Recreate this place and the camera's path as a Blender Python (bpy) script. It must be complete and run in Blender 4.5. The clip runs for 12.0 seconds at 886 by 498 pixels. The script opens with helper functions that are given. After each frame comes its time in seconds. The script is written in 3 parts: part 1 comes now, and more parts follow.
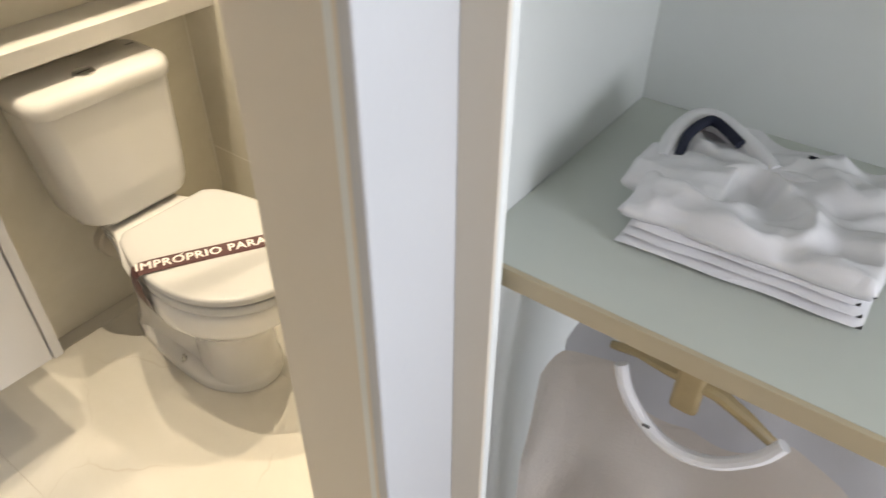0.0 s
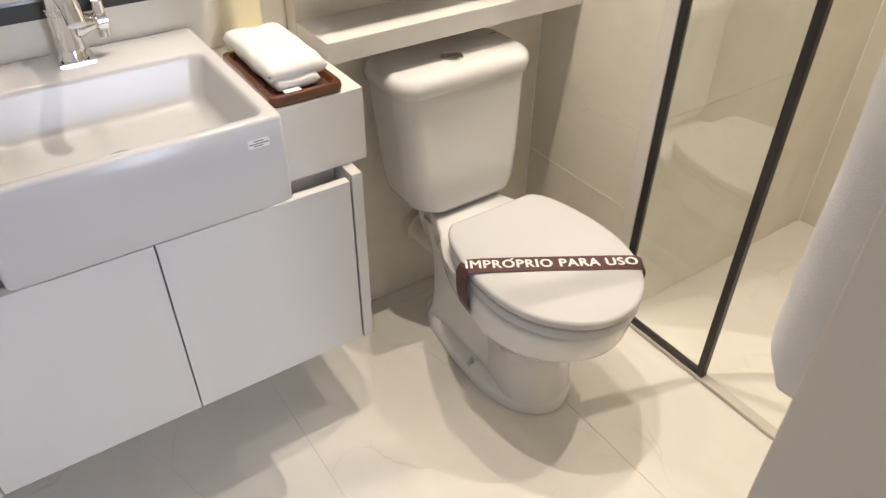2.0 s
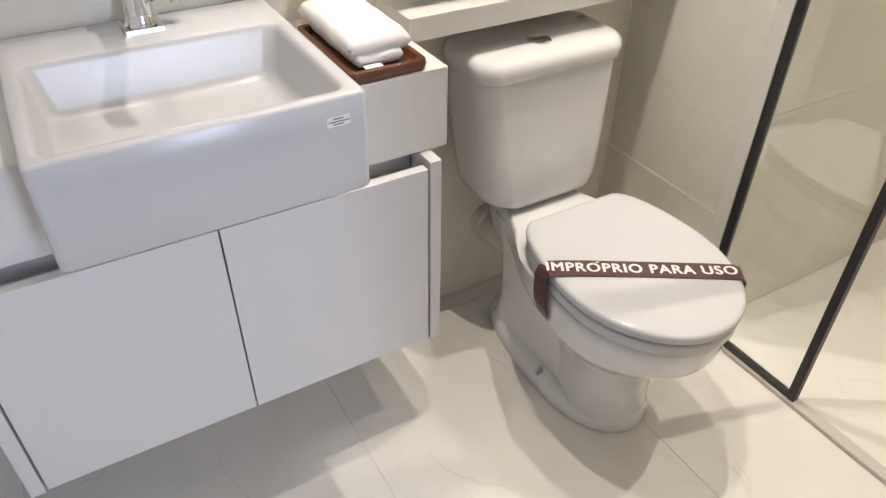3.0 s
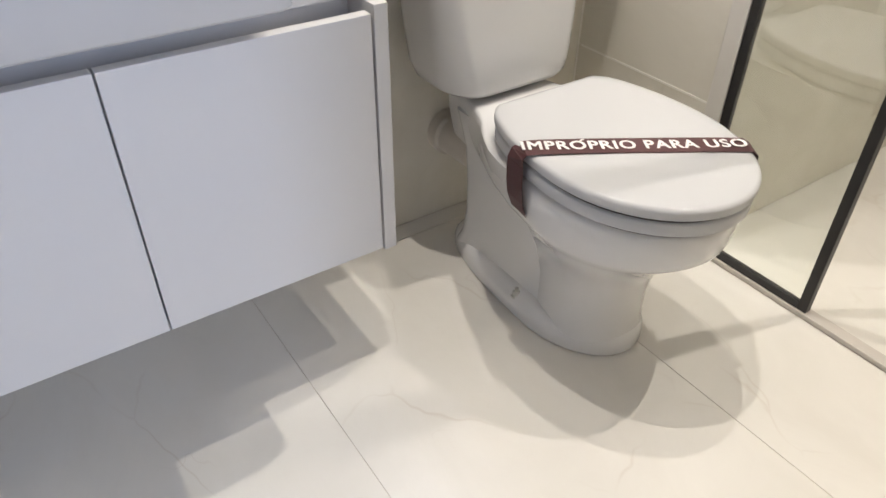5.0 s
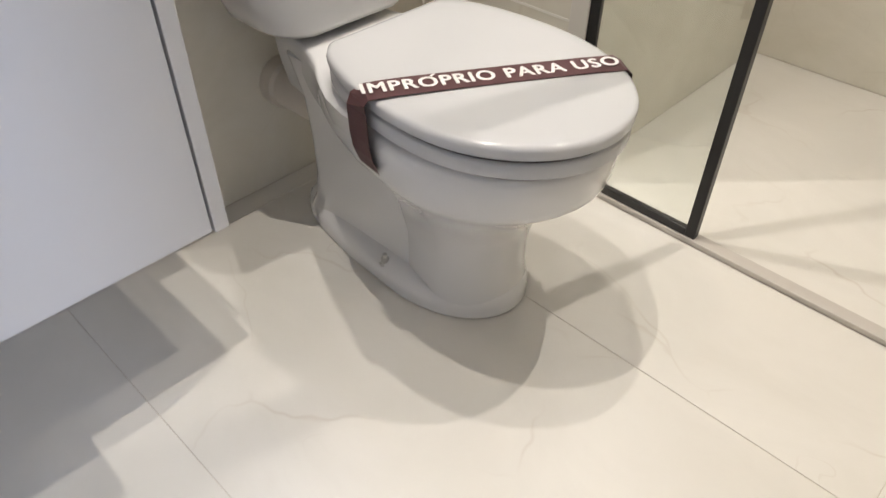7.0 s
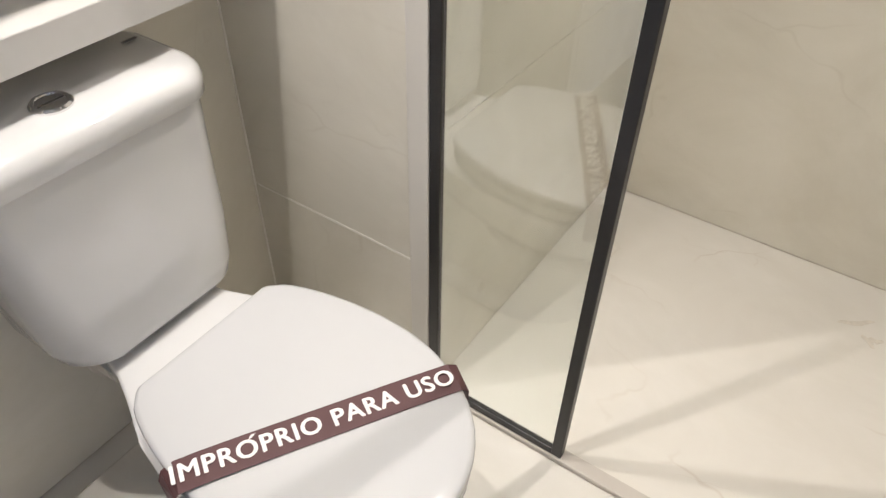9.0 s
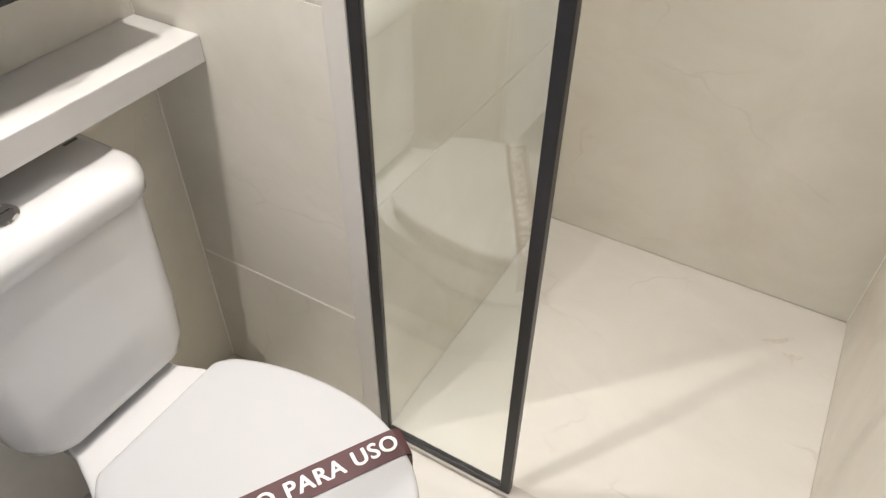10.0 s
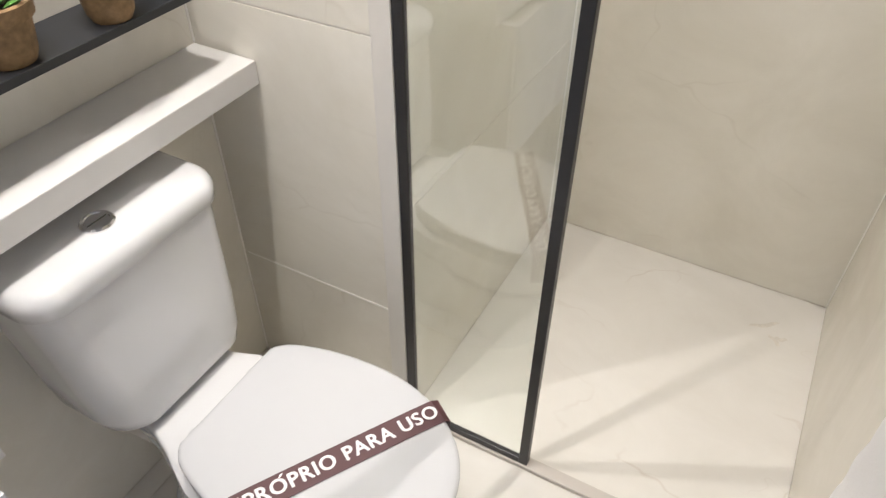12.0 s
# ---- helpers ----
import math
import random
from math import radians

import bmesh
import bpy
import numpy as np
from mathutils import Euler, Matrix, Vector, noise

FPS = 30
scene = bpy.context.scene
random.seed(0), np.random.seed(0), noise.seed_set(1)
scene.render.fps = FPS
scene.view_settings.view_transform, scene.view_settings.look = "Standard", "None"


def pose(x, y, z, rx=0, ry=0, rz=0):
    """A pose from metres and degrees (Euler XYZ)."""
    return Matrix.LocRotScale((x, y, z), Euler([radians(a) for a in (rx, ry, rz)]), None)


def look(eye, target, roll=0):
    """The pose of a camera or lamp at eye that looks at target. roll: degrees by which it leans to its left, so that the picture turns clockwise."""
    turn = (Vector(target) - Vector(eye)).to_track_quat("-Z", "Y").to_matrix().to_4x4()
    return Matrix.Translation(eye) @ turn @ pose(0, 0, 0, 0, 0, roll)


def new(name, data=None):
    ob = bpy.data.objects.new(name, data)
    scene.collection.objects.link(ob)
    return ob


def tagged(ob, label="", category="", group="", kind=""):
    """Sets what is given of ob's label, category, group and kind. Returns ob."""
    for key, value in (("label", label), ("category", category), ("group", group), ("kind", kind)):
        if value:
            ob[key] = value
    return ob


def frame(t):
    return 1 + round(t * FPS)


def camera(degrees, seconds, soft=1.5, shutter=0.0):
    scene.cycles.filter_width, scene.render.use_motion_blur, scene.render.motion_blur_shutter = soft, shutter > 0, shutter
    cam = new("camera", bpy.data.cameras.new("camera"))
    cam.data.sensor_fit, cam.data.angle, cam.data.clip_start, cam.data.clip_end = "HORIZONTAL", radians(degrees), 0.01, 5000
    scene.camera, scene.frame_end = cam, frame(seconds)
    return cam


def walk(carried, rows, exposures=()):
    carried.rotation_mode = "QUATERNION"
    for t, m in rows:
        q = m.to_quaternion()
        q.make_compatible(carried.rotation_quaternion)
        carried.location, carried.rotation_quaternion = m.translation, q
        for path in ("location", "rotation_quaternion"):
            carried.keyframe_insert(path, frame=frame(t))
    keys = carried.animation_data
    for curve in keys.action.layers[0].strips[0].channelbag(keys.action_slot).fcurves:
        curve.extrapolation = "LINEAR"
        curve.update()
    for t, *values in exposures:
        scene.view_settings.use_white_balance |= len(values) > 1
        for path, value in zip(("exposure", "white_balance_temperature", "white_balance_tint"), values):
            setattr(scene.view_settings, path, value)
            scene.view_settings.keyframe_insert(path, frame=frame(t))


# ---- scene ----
cam = camera(63.7, 12.0, soft=1.35, shutter=0.2)
PATH = [
    (0, (0.193, 0.043, 1.481), (-0.744, 1.301, 0.24), 0.3),
    (0.5, (0.093, -0.051, 1.454), (-1.035, 1.06, 0.233), 0.1),
    (1, (0.033, -0.097, 1.449), (-1.177, 0.926, 0.229), 0.4),
    (1.5, (-0.041, -0.11, 1.432), (-1.303, 0.851, 0.214), 0.5),
    (2, (-0.14, -0.102, 1.414), (-1.445, 0.793, 0.192), 0.6),
    (2.5, (-0.222, -0.111, 1.385), (-1.564, 0.724, 0.159), 0.9),
    (2.7, (-0.24, -0.119, 1.365), (-1.599, 0.689, 0.141), 0.9),
    (4.5, (-0.334, -0.092, 1.116), (-1.695, 0.718, -0.105), 0.6),
    (5, (-0.33, -0.071, 1.017), (-1.634, 0.832, -0.2), 0.7),
    (5.5, (-0.317, -0.056, 0.93), (-1.555, 0.933, -0.291), 0.8),
    (6, (-0.316, -0.048, 0.869), (-1.492, 1.018, -0.347), 0.9),
    (6.5, (-0.344, -0.02, 0.877), (-1.441, 1.043, -0.414), 0.8),
    (6.7, (-0.375, 0.013, 0.891), (-1.444, 1.074, -0.425), 0.6),
    (8.5, (-0.588, 0.393, 1.141), (-1.478, 1.574, -0.204), 0.7),
    (9, (-0.583, 0.429, 1.235), (-1.409, 1.655, -0.113), 1.1),
    (9.5, (-0.571, 0.453, 1.298), (-1.347, 1.71, -0.051), 0.8),
    (10, (-0.559, 0.463, 1.368), (-1.293, 1.748, 0.022), 0.7),
    (10.5, (-0.546, 0.454, 1.42), (-1.255, 1.762, 0.084), 0.4),
    (11, (-0.534, 0.435, 1.455), (-1.225, 1.759, 0.125), 0.3),
    (11.5, (-0.544, 0.408, 1.479), (-1.229, 1.726, 0.14), 0.3),
    (12, (-0.555, 0.308, 1.462), (-1.266, 1.621, 0.131), 0.4),
]
EXPOSURES = [(0.0, 0.16, 8100, 7), (0.5, 0.08, 8250, 6), (1.2, 0.02, 7500, 8), (2.0, -0.03, 6850, 11), (2.7, -0.05, 6550, 11), (4.5, 0.05, 6150, 10), (6.0, -0.09, 6200, 10), (9.0, -0.02, 6050, 11), (12.0, 0.03, 5900, 11)]
walk(cam, [(t, look(eye, target, roll)) for t, eye, target, roll in PATH], EXPOSURES)

# ---- world and light ----
WARM = (1.0, 0.905, 0.785)
world = bpy.data.worlds.new("world")
scene.world = world
world.use_nodes = True
sky = world.node_tree.nodes.new("ShaderNodeTexSky")
sky.sky_type, sky.sun_disc, sky.sun_elevation, sky.sun_rotation = "NISHITA", False, radians(40), radians(60)
world.node_tree.nodes["Background"].inputs[1].default_value = 0.1
world.node_tree.links.new(sky.outputs[0], world.node_tree.nodes["Background"].inputs[0])


def spot(x, y, power, cone=150, blend=0.6, radius=0.006):
    """The light of one recessed ceiling lamp."""
    data = bpy.data.lights.new("spot", "SPOT")
    data.energy, data.color, data.spot_size, data.spot_blend, data.shadow_soft_size = power, WARM, radians(cone), blend, radius
    ob = new("lamp_light", data)
    ob.matrix_world = look((x, y, 2.385), (x, y, 0))
    return ob


LAMPS = [(-1.49, 0.10, 14, 120, 0.6), (-1.235, 0.545, 64, 82, 0.9), (-1.33, 0.94, 58, 80, 0.6), (-0.735, 1.48, 68, 72, 0.7)]
for lx, ly, lp, lc, lb in LAMPS:
    spot(lx, ly, lp, lc, lb)
day = bpy.data.lights.new("window_daylight", "AREA")
day.shape, day.size, day.size_y, day.energy, day.color = "RECTANGLE", 0.42, 1.5, 34, (0.67, 0.76, 1.0)
new("window_daylight", day).matrix_world = look((1.48, 0.42, 1.25), (0, 0.42, 1.25))


# ---- materials ----
def mat(name, colour, rough=0.5, metal=0.0, vary=0.08, scale=8.0, bump=0.0, bump_scale=60.0, coat=0.0, dirt=0.0):
    """Principled material with two scales of colour variation and fine relief."""
    m = bpy.data.materials.new(name)
    m.use_nodes = True
    nt = m.node_tree
    b = nt.nodes["Principled BSDF"]
    co = nt.nodes.new("ShaderNodeTexCoord")
    big, fine = nt.nodes.new("ShaderNodeTexNoise"), nt.nodes.new("ShaderNodeTexNoise")
    big.inputs["Scale"].default_value, big.inputs["Detail"].default_value = scale, 4
    fine.inputs["Scale"].default_value, fine.inputs["Detail"].default_value = bump_scale, 6
    for n in (big, fine):
        nt.links.new(co.outputs["Object"], n.inputs["Vector"])
    mix = nt.nodes.new("ShaderNodeMix")
    mix.data_type = "RGBA"
    mix.inputs[6].default_value = (*[max(0.0, c * (1 - vary)) for c in colour], 1)
    mix.inputs[7].default_value = (*[min(1.0, c * (1 + vary)) for c in colour], 1)
    add = nt.nodes.new("ShaderNodeMath")
    add.operation = "MULTIPLY_ADD"
    nt.links.new(fine.outputs[0], add.inputs[0])
    add.inputs[1].default_value = 0.35
    nt.links.new(big.outputs[0], add.inputs[2])
    sub = nt.nodes.new("ShaderNodeMath")
    sub.operation = "SUBTRACT"
    nt.links.new(add.outputs[0], sub.inputs[0])
    sub.inputs[1].default_value = 0.17
    nt.links.new(sub.outputs[0], mix.inputs[0])
    nt.links.new(mix.outputs[2], b.inputs["Base Color"])
    rr = nt.nodes.new("ShaderNodeMapRange")
    nt.links.new(big.outputs[0], rr.inputs[0])
    rr.inputs[3].default_value, rr.inputs[4].default_value = rough * 0.85, min(1, rough * 1.15)
    nt.links.new(rr.outputs[0], b.inputs["Roughness"])
    b.inputs["Metallic"].default_value = metal
    b.inputs["Coat Weight"].default_value = coat
    b.inputs["Coat Roughness"].default_value = 0.06
    if bump:
        bp = nt.nodes.new("ShaderNodeBump")
        bp.inputs["Strength"].default_value, bp.inputs["Distance"].default_value = bump, 0.003
        nt.links.new(fine.outputs[0], bp.inputs["Height"])
        nt.links.new(bp.outputs[0], b.inputs["Normal"])
    return m


def marble(name, light, dark, vein, rough, amount=0.35):
    """Cream porcelain tile: cloudy stone, fine mottling and sparse crack veins, different on every piece."""
    m = bpy.data.materials.new(name)
    m.use_nodes = True
    nt = m.node_tree
    b = nt.nodes["Principled BSDF"]

    def node(kind, **values):
        n = nt.nodes.new(kind)
        for key, value in values.items():
            n.inputs[key].default_value = value
        return n

    def math2(op, a, c):
        n = nt.nodes.new("ShaderNodeMath")
        n.operation = op
        n.use_clamp = True
        for k, v in enumerate((a, c)):
            if isinstance(v, (int, float)):
                n.inputs[k].default_value = v
            else:
                nt.links.new(v, n.inputs[k])
        return n.outputs[0]

    def span(value, lo, hi, to0=0.0, to1=1.0):
        n = nt.nodes.new("ShaderNodeMapRange")
        n.inputs[1].default_value, n.inputs[2].default_value, n.inputs[3].default_value, n.inputs[4].default_value = lo, hi, to0, to1
        nt.links.new(value, n.inputs[0])
        return n.outputs[0]

    co, info = nt.nodes.new("ShaderNodeTexCoord"), nt.nodes.new("ShaderNodeObjectInfo")
    shift = node("ShaderNodeVectorMath")
    shift.operation = "ADD"
    far = nt.nodes.new("ShaderNodeMath")
    far.operation = "MULTIPLY"
    far.inputs[1].default_value = 23.0
    nt.links.new(info.outputs["Random"], far.inputs[0])
    nt.links.new(co.outputs["Object"], shift.inputs[0])
    nt.links.new(far.outputs[0], shift.inputs[1])
    turn = node("ShaderNodeMapping", Rotation=(radians(28), radians(24), radians(33)), Scale=(0.8, 1.2, 1.0))
    nt.links.new(shift.outputs[0], turn.inputs["Vector"])
    mottle = node("ShaderNodeTexNoise", Scale=4.0, Detail=8.0, Roughness=0.62, Distortion=0.6)
    squiggle = node("ShaderNodeTexNoise", Scale=4.5, Detail=3.0, Roughness=0.5)
    warp = node("ShaderNodeTexNoise", Scale=3.2, Detail=3.5, Roughness=0.55)
    patch = node("ShaderNodeTexNoise", Scale=5.2, Detail=1.5)
    for n in (mottle, squiggle, warp, patch):
        nt.links.new(turn.outputs[0], n.inputs["Vector"])
    bent = node("ShaderNodeVectorMath")
    bent.operation = "MULTIPLY_ADD"
    nt.links.new(warp.outputs["Color"], bent.inputs[0])
    bent.inputs[1].default_value = (0.22, 0.22, 0.22)
    nt.links.new(turn.outputs[0], bent.inputs[2])
    crack = node("ShaderNodeTexVoronoi", Scale=2.3)
    crack.feature = "DISTANCE_TO_EDGE"
    nt.links.new(bent.outputs[0], crack.inputs["Vector"])
    thin = span(crack.outputs["Distance"], 0.0, 0.008, 1.0, 0.0)
    off = nt.nodes.new("ShaderNodeMath")
    off.operation = "COMPARE"
    off.inputs[1].default_value, off.inputs[2].default_value = 0.5, 0.003
    nt.links.new(squiggle.outputs[0], off.inputs[0])
    curl = math2("MULTIPLY", off.outputs[0], span(patch.outputs[0], 0.60, 0.70, 0.0, amount * 0.3))
    long = math2("MULTIPLY", thin, span(patch.outputs[0], 0.50, 0.66, 0.0, amount * 0.7))
    lines = math2("ADD", curl, long)
    tone = span(mottle.outputs[0], 0.3, 0.7)
    base = nt.nodes.new("ShaderNodeMix")
    base.data_type = "RGBA"
    nt.links.new(tone, base.inputs[0])
    base.inputs[6].default_value, base.inputs[7].default_value = (*dark, 1), (*light, 1)
    mix = nt.nodes.new("ShaderNodeMix")
    mix.data_type = "RGBA"
    nt.links.new(lines, mix.inputs[0])
    nt.links.new(base.outputs[2], mix.inputs[6])
    mix.inputs[7].default_value = (*vein, 1)
    nt.links.new(mix.outputs[2], b.inputs["Base Color"])
    b.inputs["Roughness"].default_value = rough
    return m


def glass(name, colour=(0.955, 0.99, 0.965)):
    m = bpy.data.materials.new(name)
    m.use_nodes = True
    b = m.node_tree.nodes["Principled BSDF"]
    b.inputs["Base Color"].default_value = (*colour, 1)
    b.inputs["Roughness"].default_value, b.inputs["IOR"].default_value = 0.0, 1.9
    b.inputs["Transmission Weight"].default_value = 1.0
    return m


def emit(name, colour, strength):
    m = bpy.data.materials.new(name)
    m.use_nodes = True
    b = m.node_tree.nodes["Principled BSDF"]
    b.inputs["Emission Color"].default_value, b.inputs["Emission Strength"].default_value = (*colour, 1), strength
    return m


FLOOR_TILE = marble("floor_porcelain", (0.765, 0.735, 0.68), (0.70, 0.668, 0.607), (0.42, 0.32, 0.23), 0.28, 0.36)
WALL_TILE = marble("wall_porcelain", (0.81, 0.775, 0.69), (0.71, 0.672, 0.58), (0.42, 0.35, 0.25), 0.24, 0.20)
FLOOR_GROUT = mat("floor_grout", (0.66, 0.61, 0.54), 0.9, vary=0.1, bump=0.2)
BEAD = mat("pale_joint_bead", (0.86, 0.83, 0.77), 0.6, vary=0.04)
GROUT = mat("grout", (0.78, 0.74, 0.67), 0.9, vary=0.1, bump=0.2)
PLASTER = mat("painted_plaster", (0.78, 0.76, 0.73), 0.85, vary=0.03, scale=3, bump=0.12, bump_scale=90)
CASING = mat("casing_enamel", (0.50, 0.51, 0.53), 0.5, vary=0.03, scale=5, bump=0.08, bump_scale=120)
PORCELAIN = mat("white_porcelain", (0.665, 0.658, 0.652), 0.08, vary=0.015, scale=4, coat=0.4)
BASIN_WHITE = mat("satin_porcelain", (0.54, 0.538, 0.542), 0.20, vary=0.015, scale=4)
SEAT_PLASTIC = mat("seat_plastic", (0.535, 0.535, 0.54), 0.13, vary=0.015, scale=4)
LACQUER = mat("white_lacquer", (0.64, 0.628, 0.622), 0.34, vary=0.02, scale=3, bump=0.02, bump_scale=140)
QUARTZ = mat("white_quartz", (0.72, 0.70, 0.675), 0.3, vary=0.03, scale=40)
BLACK_METAL = mat("black_aluminium", (0.018, 0.017, 0.017), 0.38, vary=0.2, scale=20, bump=0.05, bump_scale=200)
BLACK_BOARD = mat("charcoal_board", (0.021, 0.022, 0.025), 0.42, vary=0.15, scale=12)
CHROME = mat("chrome", (0.82, 0.82, 0.83), 0.06, metal=1.0, vary=0.02)
MIRROR = mat("mirror_silver", (0.86, 0.87, 0.87), 0.015, metal=1.0, vary=0.01)
STEEL = mat("dull_steel", (0.5, 0.49, 0.47), 0.3, metal=1.0, vary=0.1)
TOWEL = mat("terry_cotton", (0.78, 0.76, 0.735), 0.95, vary=0.04, scale=30, bump=0.45, bump_scale=420)
WOOD = mat("dark_red_wood", (0.12, 0.036, 0.016), 0.22, vary=0.35, scale=25, bump=0.1, bump_scale=90, coat=0.3)
BAND = mat("aubergine_paper", (0.085, 0.034, 0.036), 0.5, vary=0.06, scale=15)
PAPER = mat("white_print", (0.8, 0.77, 0.75), 0.6, vary=0.02)
INK = mat("grey_ink", (0.13, 0.13, 0.14), 0.6)
PIPE = mat("pvc_pipe", (0.62, 0.57, 0.5), 0.4, vary=0.05)
# dark joints, and the shade painted into the toilet's narrow gaps
JOINT_SHADE = mat("dark_joint_and_gap_shade", (0.06, 0.055, 0.05), 0.8)
CREAM = mat("cream_ceramic", (0.72, 0.64, 0.42), 0.35, vary=0.06, scale=10)
TERRACOTTA = mat("weathered_terracotta", (0.24, 0.15, 0.07), 0.85, vary=0.75, scale=30, bump=0.3, bump_scale=120)
LEAF = mat("succulent_leaf", (0.10, 0.24, 0.05), 0.5, vary=0.4, scale=40)
SOIL = mat("potting_soil", (0.05, 0.035, 0.025), 0.95, vary=0.4, scale=60, bump=0.6)
JAMB = mat("beige_laminate", (0.68, 0.615, 0.525), 0.5, vary=0.03, scale=6, bump=0.04, bump_scale=150)
CLOSET = mat("closet_white_board", (0.74, 0.76, 0.75), 0.45, vary=0.03, scale=5)
SHELF_BOARD = mat("grey_green_board", (0.58, 0.61, 0.56), 0.3, vary=0.04, scale=8)
SHELF_EDGE = mat("beige_edge_band", (0.50, 0.42, 0.29), 0.5, vary=0.05, scale=12)
SHIRT = mat("white_satin_cotton", (0.80, 0.79, 0.82), 0.42, vary=0.05, scale=14, bump=0.3, bump_scale=40)
NAVY = mat("navy_ribbing", (0.012, 0.016, 0.035), 0.9, vary=0.2, scale=40, bump=0.4, bump_scale=200)
CREAM_CLOTH = mat("cream_cotton", (0.86, 0.80, 0.76), 0.85, vary=0.05, scale=14, bump=0.3, bump_scale=200)
HANGER_WOOD = mat("pale_wood", (0.40, 0.30, 0.16), 0.5, vary=0.15, scale=30)
HALL_FLOOR = mat("hall_floor_laminate", (0.50, 0.44, 0.37), 0.45, vary=0.12, scale=6)
CLEAR = glass("shower_glass")
LAMP_GLOW = emit("lamp_glow", WARM, 6.0)


# ---- mesh helpers ----
def mesh(name, bm, material, smooth=False, angle=35):
    bmesh.ops.recalc_face_normals(bm, faces=bm.faces)
    me = bpy.data.meshes.new(name)
    bm.to_mesh(me)
    bm.free()
    if smooth:
        me.shade_smooth()
        me.set_sharp_from_angle(angle=radians(angle))
    me.materials.append(material)
    return me


def thing(name, label, category, at=(0, 0, 0), group="", kind=""):
    ob = new(name)
    ob.location = at
    ob.empty_display_size = 0.05
    return tagged(ob, label, category, group, kind)


def part(name, bm, material, parent=None, label="", smooth=False, angle=35):
    """One mesh object; world coordinates in bm, kept under its parent."""
    ob = new(name, mesh(name, bm, material, smooth, angle))
    if parent:
        ob.parent = parent
        base = Vector((0, 0, 0))
        up = parent
        while up:
            base += up.location
            up = up.parent
        ob.data.transform(Matrix.Translation(-base))
    if label:
        ob["label"] = label
    return ob


def solo(name, bm, material, label, category, kind="", group="", smooth=False, angle=35):
    return tagged(part(name, bm, material, None, "", smooth, angle), label, category, group, kind)


def add_box(bm, x0, x1, y0, y1, z0, z1, bevel=0.0, seg=2):
    r = bmesh.ops.create_cube(bm, size=1)
    vs = r["verts"]
    for v in vs:
        v.co = Vector(((x0 + x1) / 2 + v.co.x * (x1 - x0), (y0 + y1) / 2 + v.co.y * (y1 - y0), (z0 + z1) / 2 + v.co.z * (z1 - z0)))
    if bevel:
        es = list({e for v in vs for e in v.link_edges})
        bmesh.ops.bevel(bm, geom=es, offset=bevel, segments=seg, profile=0.5, affect="EDGES")
    return bm


def box(x0, x1, y0, y1, z0, z1, bevel=0.0, seg=2):
    return add_box(bmesh.new(), x0, x1, y0, y1, z0, z1, bevel, seg)


def add_loft(bm, rings, cap0=True, cap1=True):
    rows = [[bm.verts.new(p) for p in ring] for ring in rings]
    n = len(rings[0])
    for a, b in zip(rows, rows[1:]):
        for i in range(n):
            bm.faces.new((a[i], a[(i + 1) % n], b[(i + 1) % n], b[i]))
    if cap0:
        bm.faces.new(rows[0][::-1])
    if cap1:
        bm.faces.new(rows[-1])
    return bm


def loft(rings, cap0=True, cap1=True):
    return add_loft(bmesh.new(), rings, cap0, cap1)


def rrect(x0, x1, y0, y1, r, z, n=6):
    """A rounded rectangle as a ring of points."""
    out = []
    for cx, cy, a0 in ((x1 - r, y1 - r, 0), (x0 + r, y1 - r, 90), (x0 + r, y0 + r, 180), (x1 - r, y0 + r, 270)):
        for k in range(n + 1):
            a = radians(a0 + 90 * k / n)
            out.append(Vector((cx + r * math.cos(a), cy + r * math.sin(a), z)))
    return out


def tube(points, radius, n=12, cap=True):
    """A tube along points; radius may be a list."""
    pts = [Vector(p) for p in points]
    rings = []
    for i, p in enumerate(pts):
        d = (pts[min(i + 1, len(pts) - 1)] - pts[max(i - 1, 0)]).normalized()
        a = d.orthogonal().normalized() if i == 0 else (side - d * side.dot(d)).normalized()
        side = a
        b = d.cross(a)
        r = radius[i] if isinstance(radius, (list, tuple)) else radius
        rings.append([p + r * (math.cos(t) * a + math.sin(t) * b) for t in (2 * math.pi * k / n for k in range(n))])
    return loft(rings, cap, cap)


def eased(points, steps=5):
    """Points of a smooth curve through the given ones."""
    pts = [Vector(p) for p in points]
    out = []
    for i in range(len(pts) - 1):
        p0, p1, p2, p3 = pts[max(i - 1, 0)], pts[i], pts[i + 1], pts[min(i + 2, len(pts) - 1)]
        for k in range(steps):
            t = k / steps
            out.append(0.5 * (2 * p1 + (p2 - p0) * t + (2 * p0 - 5 * p1 + 4 * p2 - p3) * t * t + (3 * p1 - p0 - 3 * p2 + p3) * t ** 3))
    return out + [pts[-1]]


def turned(x, y, profile, n=24):
    """A lathed solid from (radius, z) pairs round a vertical axis."""
    return loft([[Vector((x + r * math.cos(2 * math.pi * k / n), y + r * math.sin(2 * math.pi * k / n), z)) for k in range(n)] for r, z in profile])


# ---- the room ----
BX, SY, SX, FY, RX, LY = -1.556, 1.18, -1.112, 2.057, -0.267, -0.43   # back wall, side wall, shower back, shower far, right wall, left wall
TOP = 2.4
TH = 0.0015   # tiles stand this proud of the joints
VX = -1.603   # recessed wall behind the vanity


def structure(name, bm, material, label, category):
    return solo(name, bm, material, label, category, kind="structure")


